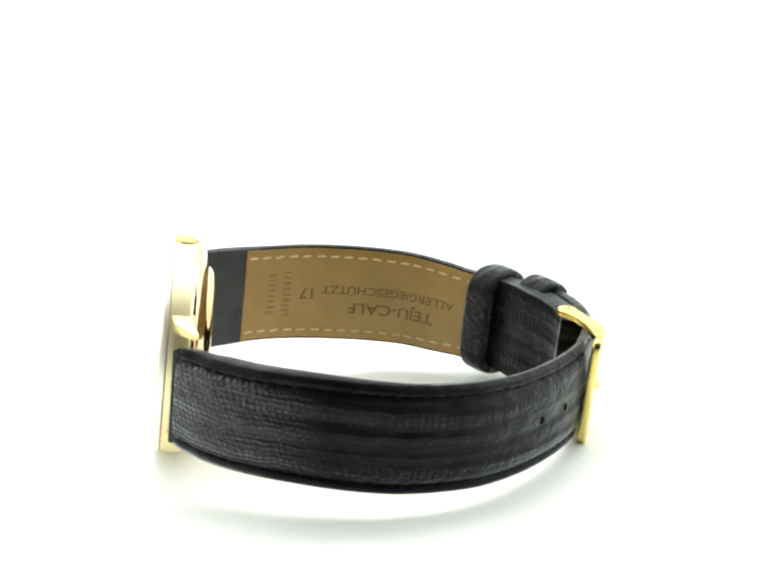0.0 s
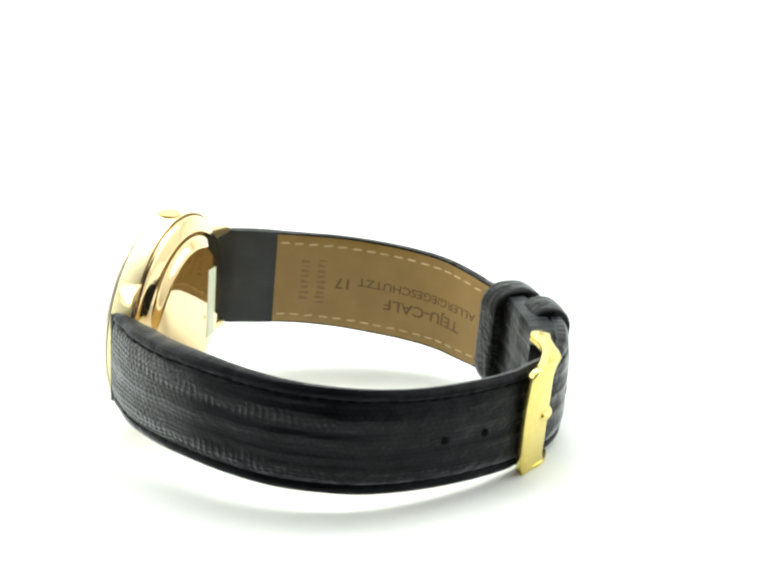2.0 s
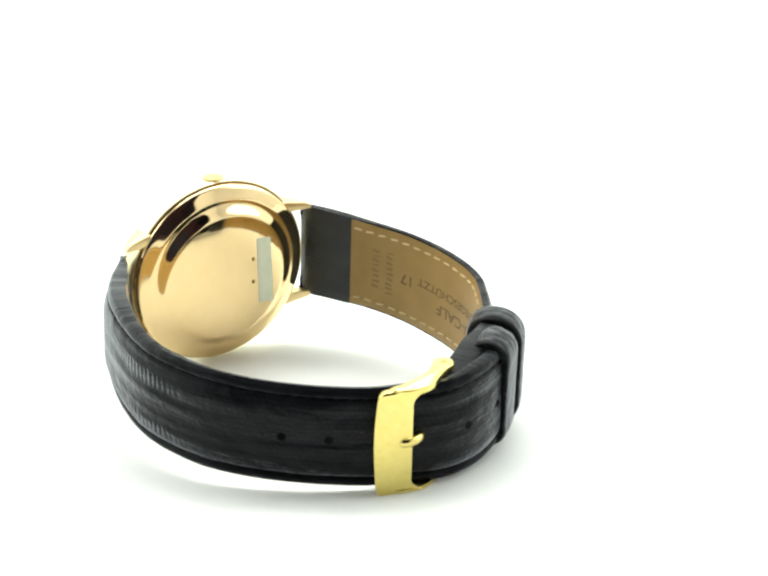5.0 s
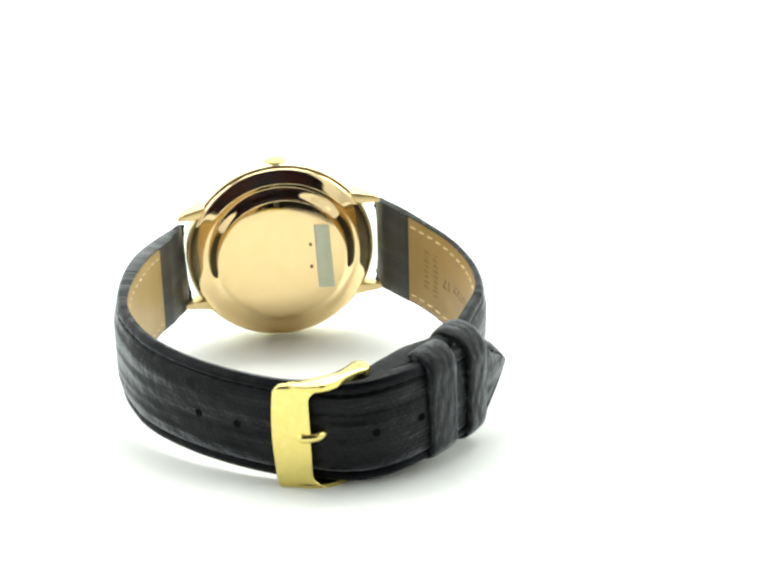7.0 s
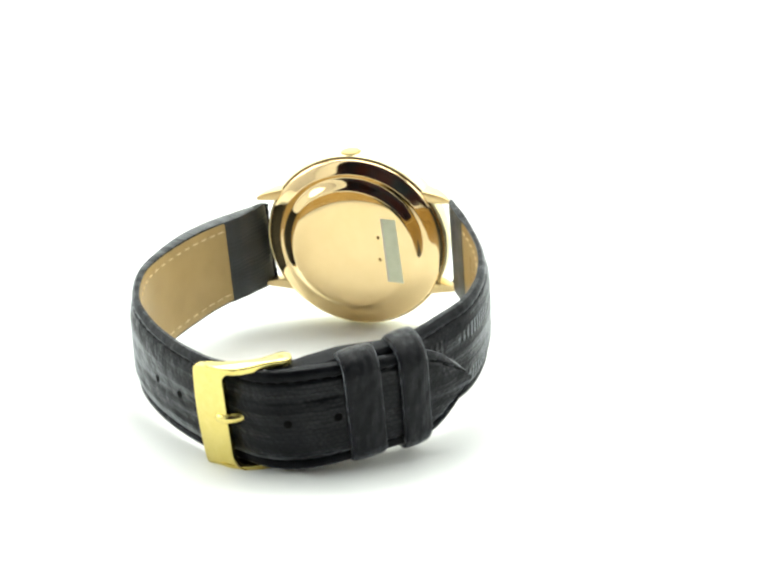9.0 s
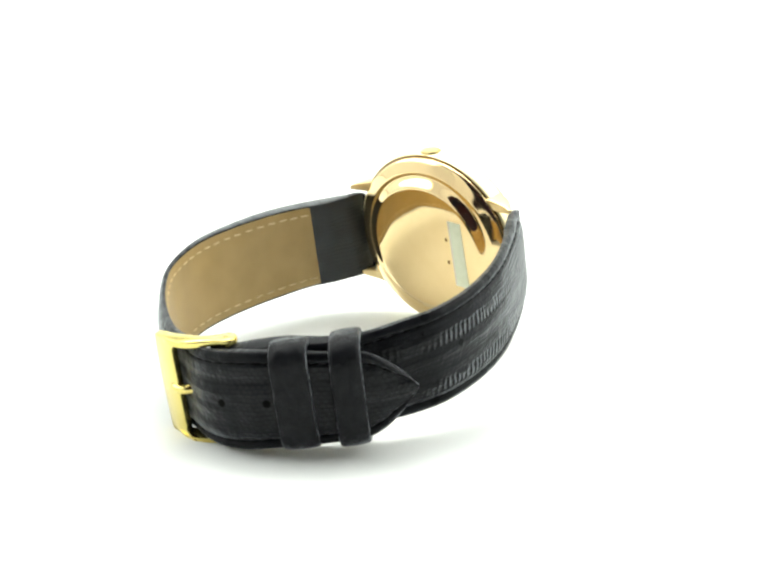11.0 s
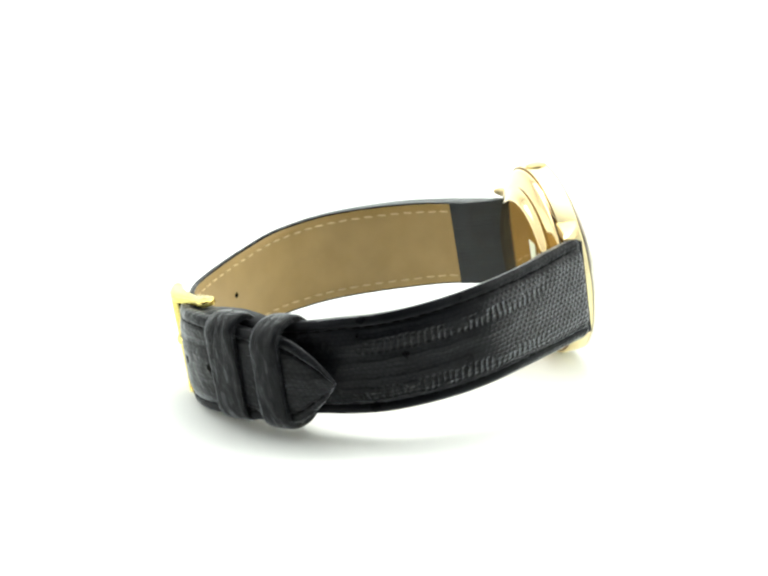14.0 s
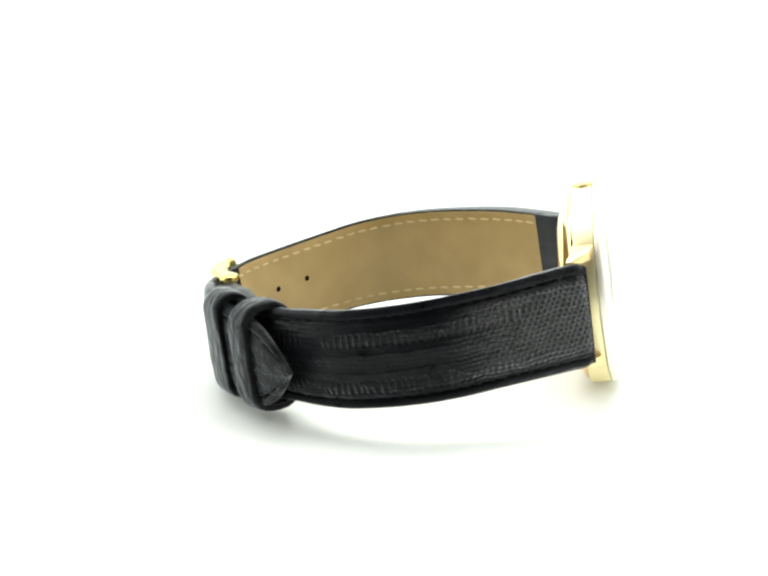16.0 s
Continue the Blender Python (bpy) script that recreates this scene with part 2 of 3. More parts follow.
def spline(points, step):
    """Evenly spaced points on a smooth curve through the given ones, and the lengths along it."""
    P = np.array(points, dtype=float)
    ext = np.vstack([2 * P[0] - P[1], P, 2 * P[-1] - P[-2]])
    dense = []
    for k in range(len(P) - 1):
        p0, p1, p2, p3 = ext[k:k + 4]
        for u in np.linspace(0, 1, 24, endpoint=False):
            dense.append(0.5 * (2 * p1 + (p2 - p0) * u + (2 * p0 - 5 * p1 + 4 * p2 - p3) * u * u + (3 * p1 - p0 - 3 * p2 + p3) * u ** 3))
    dense = np.array(dense + [P[-1]])
    d = np.concatenate([[0], np.cumsum(np.linalg.norm(np.diff(dense[:, :2], axis=0), axis=1))])
    s = np.linspace(0, d[-1], max(2, int(round(d[-1] / step)) + 1))
    return np.stack([np.interp(s, d, dense[:, c]) for c in range(P.shape[1])], 1), s


class Band:
    """A strap's outer surface: a plan curve (x, y) with its middle height and half width."""

    def __init__(self, points, side, step=0.8):
        self.p, self.s = spline(points, step)
        tan = np.gradient(self.p[:, :2], axis=0)
        tan /= np.linalg.norm(tan, axis=1)[:, None]
        self.t = tan
        self.out = side * np.stack([-tan[:, 1], tan[:, 0]], 1)
        self.len = self.s[-1]

    def at(self, s, w, depth):
        """The point s along, w across, depth below the outer surface."""
        g = lambda arr: np.interp(s, self.s, arr)
        ox, oy = g(self.out[:, 0]), g(self.out[:, 1])
        depth = depth + 0.5 * g(self.p[:, 4]) * w / g(self.p[:, 3])   # the strap leans a little
        return (g(self.p[:, 0]) - ox * depth, g(self.p[:, 1]) - oy * depth, g(self.p[:, 2]) + w)

    def half(self, s):
        return float(np.interp(s, self.s, self.p[:, 3]))

    def axes(self, s):
        g = lambda arr: float(np.interp(s, self.s, arr))
        o = Vector((g(self.out[:, 0]), g(self.out[:, 1]), 0)).normalized()
        t = Vector((g(self.t[:, 0]), g(self.t[:, 1]), 0)).normalized()
        return t, o


# plan curves: x, y, middle height, half width, lean of the upper edge
LONG = Band([(-20.3, -3.4, -1.3, 9.3, -0.5), (-26.0, 2.5, -1.2, 9.3, 0.4), (-30.4, 9.9, -0.7, 9.4, 0.5), (-33.0, 17.8, -0.3, 9.6, 0.4),
             (-34.56, 25.95, -0.1, 9.7, 0.5), (-35.0, 34.03, 0.1, 9.7, 0.55), (-33.68, 41.12, 0.2, 9.6, 0.85), (-30.61, 48.85, 0.2, 9.45, 1.3),
             (-24.86, 56.4, 0.0, 9.2, 1.6), (-17.4, 63.3, -0.1, 9.14, 1.5), (-9.6, 68.6, -0.15, 9.25, 1.1), (-3.8, 70.7, -0.2, 9.3, 0.8),
             (1.0, 72.6, -0.3, 9.35, 0.6), (6.0, 73.2, -0.2, 9.45, 0.6), (11.15, 72.3, 0.0, 9.5, 0.7), (16.1, 70.1, 0.15, 9.3, 0.6),
             (21.15, 66.5, -0.2, 9.0, 0.3), (26.09, 62.1, -0.8, 8.7, 0.1), (31.0, 56.83, -1.2, 8.4, 0.0), (35.0, 51.2, -1.5, 8.3, 0.0)], 1)
SHORT = Band([(20.9, -3.1, -0.2, 10.0, -0.3), (25.06, 3.64, -0.1, 9.85, -0.35), (28.97, 11.64, -0.24, 9.64, -0.37), (32.08, 19.57, -0.45, 9.7, -0.56),
              (33.86, 27.52, -0.65, 9.7, -0.86), (34.3, 35.01, -0.7, 9.6, -0.96), (33.33, 42.13, -0.7, 9.5, -0.76), (30.6, 48.2, -0.7, 9.35, -0.38),
              (27.5, 53.8, -0.6, 9.0, -0.19), (23.5, 60.8, -0.2, 9.1, 0.0), (17.4, 65.9, 0.15, 9.2, 0.1), (11.6, 69.7, 0.1, 9.0, 0.2), (6.8, 71.0, 0.0, 8.6, 0.2), (3.4, 70.7, 0.0, 8.6, 0.2)], -1)
TIP = 11.2   # length of the pointed tail


def long_half(s):
    h = LONG.half(s)
    u = (s - (LONG.len - TIP)) / TIP
    return h if u <= 0 else max(0.25, h * (1 - min(1.0, u) ** 1.9) ** 0.93)


def long_thick(s):
    return float(np.interp(s, [0, 4, 9.5, 17.5, 26.5, 34.5, 42.5, 49.5, 58.5, 67.5, 91.5, LONG.len - 40, LONG.len - 33, LONG.len - 20, LONG.len - 6, LONG.len], [1.2, 3.1, 4.4, 4.5, 4.1, 3.4, 2.9, 2.5, 2.2, 2.1, 2.2, 2.4, 3.1, 2.9, 2.0, 1.3]))


def short_thick(s):
    return float(np.interp(s, [0, 4, 9.1, 18.1, 26.1, 42.1, 61.1, 69.1, 77.1, 84.1, SHORT.len], [1.5, 2.7, 2.9, 2.5, 2.4, 2.5, 2.7, 4.2, 5.4, 5.3, 4.4]))


def outer_depth(w, hw, pad):
    """How far the padded outer face lies below its crest, across the strap; the border narrows with the tail."""
    r = (hw - abs(w)) / min(1.0, hw / 6.0)
    d = pad * min(1.0, max(0.0, 1.0 - (r - 2.1) / 3.2)) ** 2 if r > 2.1 else pad
    d += 0.26 * min(1.0, hw / 4.0) * math.exp(-((r - 1.9) / 0.3) ** 2)
    if r < 1.2:
        d += 0.66 * min(1.0, hw / 3.0) * (1 - r / 1.2) ** 2
    return d


BORDER = (0.0, 0.1, 0.25, 0.45, 0.7, 1.0, 1.3, 1.5, 1.7, 1.9, 2.1, 2.3, 2.6, 3.1, 3.7, 4.4, 5.3)


def strap_body(name, band, thick, half, mat, turn=13.0, lining_gap=0.22, pads=(0.9, 0.35), stop=1e9):
    n_out = 2 * len(BORDER) + 3
    verts, uvs, faces = [], [], []
    S = list(np.arange(0, band.len, 0.8)) + [band.len]
    n_in = 5
    ring = n_out + n_in
    for s in S:
        hw, th = half(s) * (1 - 0.07 * max(0.0, 1 - s / 2.2) ** 2), thick(s)
        pad = float(np.interp(s, [0, 4, band.len * 0.5, band.len], [0.35, pads[0], pads[0] * 0.7, pads[1]])) * min(1, hw / 6)
        # the lug end is rolled over the spring bar
        roll = 0.9 * (1 - s / 1.4) ** 2 if s < 1.4 else 0.0
        border = [-hw + r * min(1.0, hw / 6.0) for r in BORDER]
        for w in border + [0.42 * border[-1], 0.0, -0.42 * border[-1]] + [-x for x in border[::-1]]:
            verts.append(band.at(s, w, outer_depth(w, hw, pad) + roll))
            uvs.append((s, w))
        inner = th - roll if s < turn or s > stop else th - lining_gap
        for x in np.linspace(0.985, -0.985, n_in):
            verts.append(band.at(s, x * hw, inner))
            uvs.append((s, x * hw))
    for k in range(len(S) - 1):
        for j in range(ring):
            j2 = (j + 1) % ring
            faces.append((k * ring + j, k * ring + j2, (k + 1) * ring + j2, (k + 1) * ring + j))
    faces.append(tuple(range(ring)))
    faces.append(tuple((len(S) - 1) * ring + j for j in range(ring)))
    me = mesh_mm(name, verts, faces, mat, uvs, sharp=50)
    me.materials.append(M_TURN)
    for poly in me.polygons:
        if all(v % ring >= n_out and v // ring * 0.8 < turn + 4 for v in poly.vertices):
            poly.material_index = 1
    return me


def strap_lining(name, band, thick, half, s0, s1, mat):
    rel = [-1, -0.97, -0.8, -0.5, 0, 0.5, 0.8, 0.97, 1]
    verts, uvs, faces = [], [], []
    S = list(np.arange(s0, s1, 0.8)) + [s1]
    ring = 2 * len(rel)
    for s in S:
        hw, th = half(s) - 0.5, thick(s)
        for x in rel:
            verts.append(band.at(s, x * hw, th + (0.0 if abs(x) < 0.98 else -0.12)))
            uvs.append((s, x * hw))
        for x in rel[::-1]:
            verts.append(band.at(s, x * hw, th - 0.3))
            uvs.append((s, x * hw))
    for k in range(len(S) - 1):
        for j in range(ring):
            j2 = (j + 1) % ring
            faces.append((k * ring + j, k * ring + j2, (k + 1) * ring + j2, (k + 1) * ring + j))
    faces.append(tuple(range(ring)))
    faces.append(tuple((len(S) - 1) * ring + j for j in range(ring)))
    return mesh_mm(name, verts, faces, mat, uvs, sharp=50)


def stitch_mesh(name, length, r, mat):
    """One thread stitch, a flat-bellied capsule along x, in millimetres."""
    verts, faces = [], []
    for x, q in ((-0.5, 0.35), (-0.36, 0.9), (0.36, 0.9), (0.5, 0.35)):
        for k in range(6):
            a = math.tau * k / 6
            verts.append((x * length / 1000, q * r * math.cos(a) / 1000, q * r * math.sin(a) / 1000))
    for k in range(3):
        for j in range(6):
            faces.append((k * 6 + j, k * 6 + (j + 1) % 6, k * 6 + 6 + (j + 1) % 6, k * 6 + 6 + j))
    faces += [tuple(range(6)), tuple(range(18, 24))]
    me = bpy.data.meshes.new(name)
    me.from_pydata(verts, [], faces)
    me.polygons.foreach_set("use_smooth", [True] * len(me.polygons))
    me.materials.append(mat)
    return me


def frame_mm(p, x_axis, z_axis):
    """A pose whose x and z run along the given directions of the watch's space."""
    rot = Matrix((E_A, E_N, E_W)).transposed()
    x = (rot @ Vector(x_axis)).normalized()
    z = (rot @ Vector(z_axis))
    z = (z - x * z.dot(x)).normalized()
    y = z.cross(x)
    m = Matrix((x, y, z)).transposed().to_4x4()
    m.translation = place(p)
    return m


def stitches(parent, band, half, depth, me, s0, s1, pitch, inset, lean):
    s = s0
    while s < s1:
        t, o = band.axes(s)
        for sign in (-1, 1):
            w = sign * (half(s) - inset * min(1.0, half(s) / 6.0))
            slope = sign * (half(s + 0.5) - half(s - 0.5))
            ob = new("stitch", me)
            ob.parent = parent
            up = Vector((0, 0, 1))
            ob.matrix_basis = frame_mm(band.at(s, w, depth(s, w)), t + up * (slope + random.uniform(-lean, lean) + lean * 0.6), o)
        s += pitch * random.uniform(0.94, 1.06)


def lathe(name, profile, mat, seg=128, close=False, sharp=28, center=(-0.2, 0.0)):
    """Turned about the case's axis: profile of (radius, y)."""
    verts, faces = [], []
    n = len(profile)
    for k in range(seg):
        a = math.tau * k / seg
        for r, y in profile:
            verts.append((center[0] + 1.022 * r * math.cos(a), y, center[1] + 1.022 * r * math.sin(a)))
    for k in range(seg):
        k2 = (k + 1) % seg
        for j in range(n - (0 if close else 1)):
            j2 = (j + 1) % n
            faces.append((k * n + j, k * n + j2, k2 * n + j2, k2 * n + j))
    if not close:
        faces.append(tuple(k * n for k in range(seg)))
        faces.append(tuple(k * n + n - 1 for k in range(seg)))
    return mesh_mm(name, verts, faces, mat, sharp=sharp)


def loft(name, rings, mat, sharp=40, uvs=None):
    n = len(rings[0])
    verts = [p for r in rings for p in r]
    faces = []
    for k in range(len(rings) - 1):
        for j in range(n):
            j2 = (j + 1) % n
            faces.append((k * n + j, k * n + j2, (k + 1) * n + j2, (k + 1) * n + j))
    faces += [tuple(range(n)), tuple(len(verts) - n + j for j in range(n))]
    return mesh_mm(name, verts, faces, mat, uvs, sharp=sharp)


def rounded(hx, hy, r, k=4):
    """A rounded rectangle's outline."""
    pts = []
    for cx, cy, a0 in ((1, 1, 0), (-1, 1, 90), (-1, -1, 180), (1, -1, 270)):
        for i in range(k + 1):
            a = radians(a0 + 90 * i / k)
            pts.append((cx * (hx - r) + r * math.cos(a), cy * (hy - r) + r * math.sin(a)))
    return pts


# ------------------------------------------------------------------ the watch
def make_case(watch):
    body = part("case_body", lathe("case_body", [(6, -0.9), (18.4, -0.9), (18.55, -0.62), (18.68, -0.58), (18.82, -0.75), (18.9, -1.1), (18.95, -4.0), (18.88, -4.3), (18.5, -4.5), (6, -4.5)], M_GOLDY), watch,
                "polished yellow gold case band")
    part("seam", lathe("seam", [(17.9, -0.5), (18.5, -0.5), (18.5, -0.86), (17.9, -0.86)], M_SEAM, close=True), body, "dark joint line round the case")
    part("bezel", lathe("bezel", [(16.6, -4.52), (18.9, -4.52), (18.98, -4.8), (18.9, -5.3), (18.65, -5.75), (18.2, -6.0), (17.6, -6.05), (16.6, -5.3)], M_BEZEL, close=True), watch,
         "polished gold bezel, paled in colour for its blown-out brightness")
    arc = [radians(a) for a in range(0, 91, 6)]
    dome = [(0.02, -6.1), (17.5, -6.1)] + [(max(0.02, 17.5 * math.cos(a)), -6.6 - 2.0 * math.sin(a)) for a in arc]
    crystal = part("crystal", lathe("crystal", dome, M_GLASS, close=True), watch, "clear domed acrylic crystal")
    crystal.visible_shadow = False
    part("dial", lathe("dial", [(0.02, -4.6), (16.5, -4.6), (16.5, -4.98), (0.02, -5.02)], M_DIAL), watch, "plain silver white dial under the crystal")
    # stepped snap-on back
    prof = [(0.02, 2.95), (9.0, 2.93), (12.3, 2.88), (12.8, 2.8), (13.1, 2.66), (13.4, 2.45), (13.75, 2.16), (14.15, 1.85), (14.5, 1.62), (14.75, 1.5), (14.95, 1.45), (15.2, 1.42), (15.5, 1.4),
            (15.7, 1.36), (15.9, 1.28), (16.2, 1.15), (16.6, 0.97), (17.1, 0.75), (17.55, 0.54), (17.9, 0.35), (18.12, 0.16), (18.24, -0.08), (18.26, -0.45), (18.2, -0.62), (10.0, -0.8), (0.02, -0.8)]
    back = part("case_back", lathe("case_back", prof, M_GOLD, seg=160, sharp=60), watch, "mirror-polished rose gold stepped case back")
    # foil label on the back
    pts = [(6.9, 6.9), (9.6, 6.6), (10.2, -7.7), (7.3, -7.4)]
    rings = []
    for y in (2.88, 3.02):
        ring = []
        for k, (x, w) in enumerate(pts):
            ring.append((x, y, w))
        rings.append(ring)
    part("label", loft("label", rings, M_STICKER), back, "narrow grey-green foil label")
    strip = [[(x, y, w) for x, w in ((6.45, 6.9), (6.9, 6.9), (7.3, -7.4), (6.85, -7.4))] for y in (2.88, 3.0)]
    part("label_edge", loft("label_edge", strip, M_EDGE), back, "bare white paper edge of the label")
    for w in (2.6, -2.4):
        me = loft("hallmark", [[(5.6 + q * x, y, w + q * z) for x, z in rounded(0.32, 0.42, 0.15, 2)] for y, q in ((2.85, 1.0), (2.95, 0.9))], M_SEAM)
        part("hallmark", me, back, "tiny dark stamped hallmark")
    # crown with fluted edge
    seg = 48
    rings = []
    for z, r, fl in ((17.0, 1.2, 0), (17.9, 1.2, 0), (17.95, 1.85, 0), (18.1, 2.05, 1), (19.4, 2.05, 1), (19.62, 1.8, 0), (19.7, 1.0, 0)):
        ring = []
        for k in range(seg):
            a = math.tau * k / seg
            q = r * (1 - 0.1 * fl * (k % 2))
            ring.append((q * math.cos(a), -2.6 + q * math.sin(a), z))
        rings.append(ring)
    part("crown", loft("crown", rings, M_CROWN, sharp=50), watch, "small fluted gold winding crown")
    # four horn lugs
    for sx in (-1, 1):
        for sz in (-1, 1):
            rings = []
            for x, y, w, hy, hw in ((12.5, -2.3, 10.4, 2.1, 1.3), (15.5, -2.2, 10.4, 2.0, 1.2), (17.6, -1.7, 10.15, 1.7, 1.0), (19.2, -0.85, 10.05, 1.1, 0.8),
                                    (20.1, -0.15, 9.95, 0.72, 0.55), (20.6, 0.2, 9.85, 0.45, 0.35)):
                rings.append([(sx * x, y + a, sz * (w + b)) for a, b in rounded(hy, hw, min(hy, hw) * 0.3, 3)])
            part("lug", loft("lug", rings, M_HORN), body)
        rod = [[(sx * 20.7 + 0.4 * math.cos(math.tau * k / 12), -0.7 + 0.4 * math.sin(math.tau * k / 12), z) for k in range(12)] for z in (-7.5, 6.0)]
        part("spring_bar", loft("spring_bar", rod, M_SEAM), body, "thin steel spring bar")


def text_on(parent, body, band, thick, s0, w0, height, length, name):
    """Stamped words on the lining, reading from the buckle towards the case, upside down to the crown."""
    cu = bpy.data.curves.new(name, "FONT")
    cu.body, cu.size, cu.extrude, cu.offset = body, 1.0, 0.0, 0.016
    ob = new(name, cu)
    dg = bpy.context.evaluated_depsgraph_get()
    flat = bpy.data.meshes.new_from_object(ob.evaluated_get(dg))
    bpy.data.objects.remove(ob)
    bpy.data.curves.remove(cu)
    xs = [v.co.x for v in flat.vertices]
    ys = [v.co.y for v in flat.vertices]
    kx, ky = length / (max(xs) - min(xs)), height / 0.7
    top, faces = [], [tuple(p.vertices) for p in flat.polygons]
    for v in flat.vertices:
        s = s0 - (v.co.x - min(xs)) * kx
        top.append(band.at(s, w0 - v.co.y * ky, thick(s) + 0.035))
    me = mesh_mm(name, top, faces, M_STAMP, smooth=False)
    bpy.data.meshes.remove(flat)
    part(name, me, parent, "dark stamped words" if len(body) > 2 else "dark stamped number")


def make_hole(parent, band, s, w, r=0.75):
    """A punched hole: a shallow dimple with a rolled lip, coloured black for the shade inside."""
    t, o = band.axes(s)
    rings = []
    for q, d in ((1.0, 0.3), (1.0, -0.02), (0.9, -0.05), (0.5, -0.04)):
        ring = []
        for k in range(14):
            a = math.tau * k / 14
            ring.append(band.at(s + q * r * math.cos(a), w + q * r * math.sin(a), d - 0.02))
        rings.append(ring)
    part("hole", loft("hole", rings, M_HOLE), parent, "punched buckle hole, a closed cap coloured black for the shade inside")


def make_straps(watch):
    cream = stitch_mesh("stitch", 1.8, 0.2, M_CREAM)
    black = stitch_mesh("stitch", 1.7, 0.18, M_BLACKTHREAD)
    # long piece, with the holes and the pointed tail
    long = part("long_strap", strap_body("long_strap", LONG, long_thick, long_half, M_LEATHER_LONG, turn=13.8), watch, "black lizard-grain padded leather with pointed tail")
    lin = part("lining", strap_lining("lining", LONG, long_thick, long_half, 13.8, LONG.len - 49.0, M_LINING_PALE), long, "tan calf leather lining")
    stitches(lin, LONG, long_half, lambda s, w: long_thick(s) + 0.05, cream, 15.4, LONG.len - 45, 2.9, 2.1, 0.1)
    stitches(long, LONG, long_half, lambda s, w: outer_depth(w, long_half(s), 0.75 - 0.4 * s / LONG.len) - 0.06, black, 4.5, LONG.len - 2.6, 2.5, 1.9, 0.05)
    for s in HOLES:
        make_hole(long, LONG, s, 0.0)
    for s in HOLES[:2]:
        # the same holes seen from the lining side
        rings = []
        for q, d in ((1.0, -0.3), (1.0, 0.03), (0.6, 0.05)):
            rings.append([LONG.at(s + q * 0.6 * math.cos(math.tau * k / 12), 0.8 + q * 0.6 * math.sin(math.tau * k / 12), long_thick(s) + d) for k in range(12)])
        part("hole", loft("hole", rings, M_HOLE), lin, "punched buckle hole, a closed cap coloured black for the shade inside")
    # short piece, with the stamped lining
    short = part("short_strap", strap_body("short_strap", SHORT, short_thick, SHORT.half, M_LEATHER, turn=12.7, stop=63.1), watch, "black lizard-grain padded leather carrying the buckle")
    lin = part("lining", strap_lining("lining", SHORT, short_thick, SHORT.half, 12.7, 63.1, M_LINING), short, "tan calf leather lining with stamped words")
    stitches(lin, SHORT, SHORT.half, lambda s, w: short_thick(s) + 0.05, cream, 14.3, 61.6, 2.9, 2.1, 0.1)
    stitches(short, SHORT, SHORT.half, lambda s, w: outer_depth(w, SHORT.half(s), 0.75 - 0.3 * s / SHORT.len) - 0.06, black, 4.1, SHORT.len - 14, 2.5, 1.9, 0.05)
    text_on(lin, "TEJU-CALF", SHORT, short_thick, 54.4, -1.8, 2.15, 18.8, "stamp")
    text_on(lin, "ALLERGIEGESCHÜTZT", SHORT, short_thick, 58.5, 1.6, 1.65, 28.8, "stamp")
    text_on(lin, "17", SHORT, short_thick, 27.9, 1.0, 2.2, 3.0, "stamp")
    # two worn lines across the strap, no longer readable
    for s, w0, w1 in ((18.7, -4.2, 4.0), (22.0, -4.8, 4.6)):
        w = w0
        while w < w1:
            h = random.uniform(0.75, 1.15)
            for side in (-1, 1):
                # each worn letter: an upright and a shorter stroke
                b = random.uniform(0.35, 0.6)
                q = s + side * random.uniform(0.3, 0.45)
                k = random.uniform(0.35, 0.7)
                quad = [SHORT.at(q + dx, w + dw, short_thick(s) + 0.03) for dx, dw in ((-b, 0), (b, 0.05), (b, h * k), (-b, h * k + 0.05))]
                part("stamp_bar", mesh_mm("stamp_bar", quad, [(0, 1, 2, 3)], M_WORN, smooth=False), lin)
            w += h + 0.12


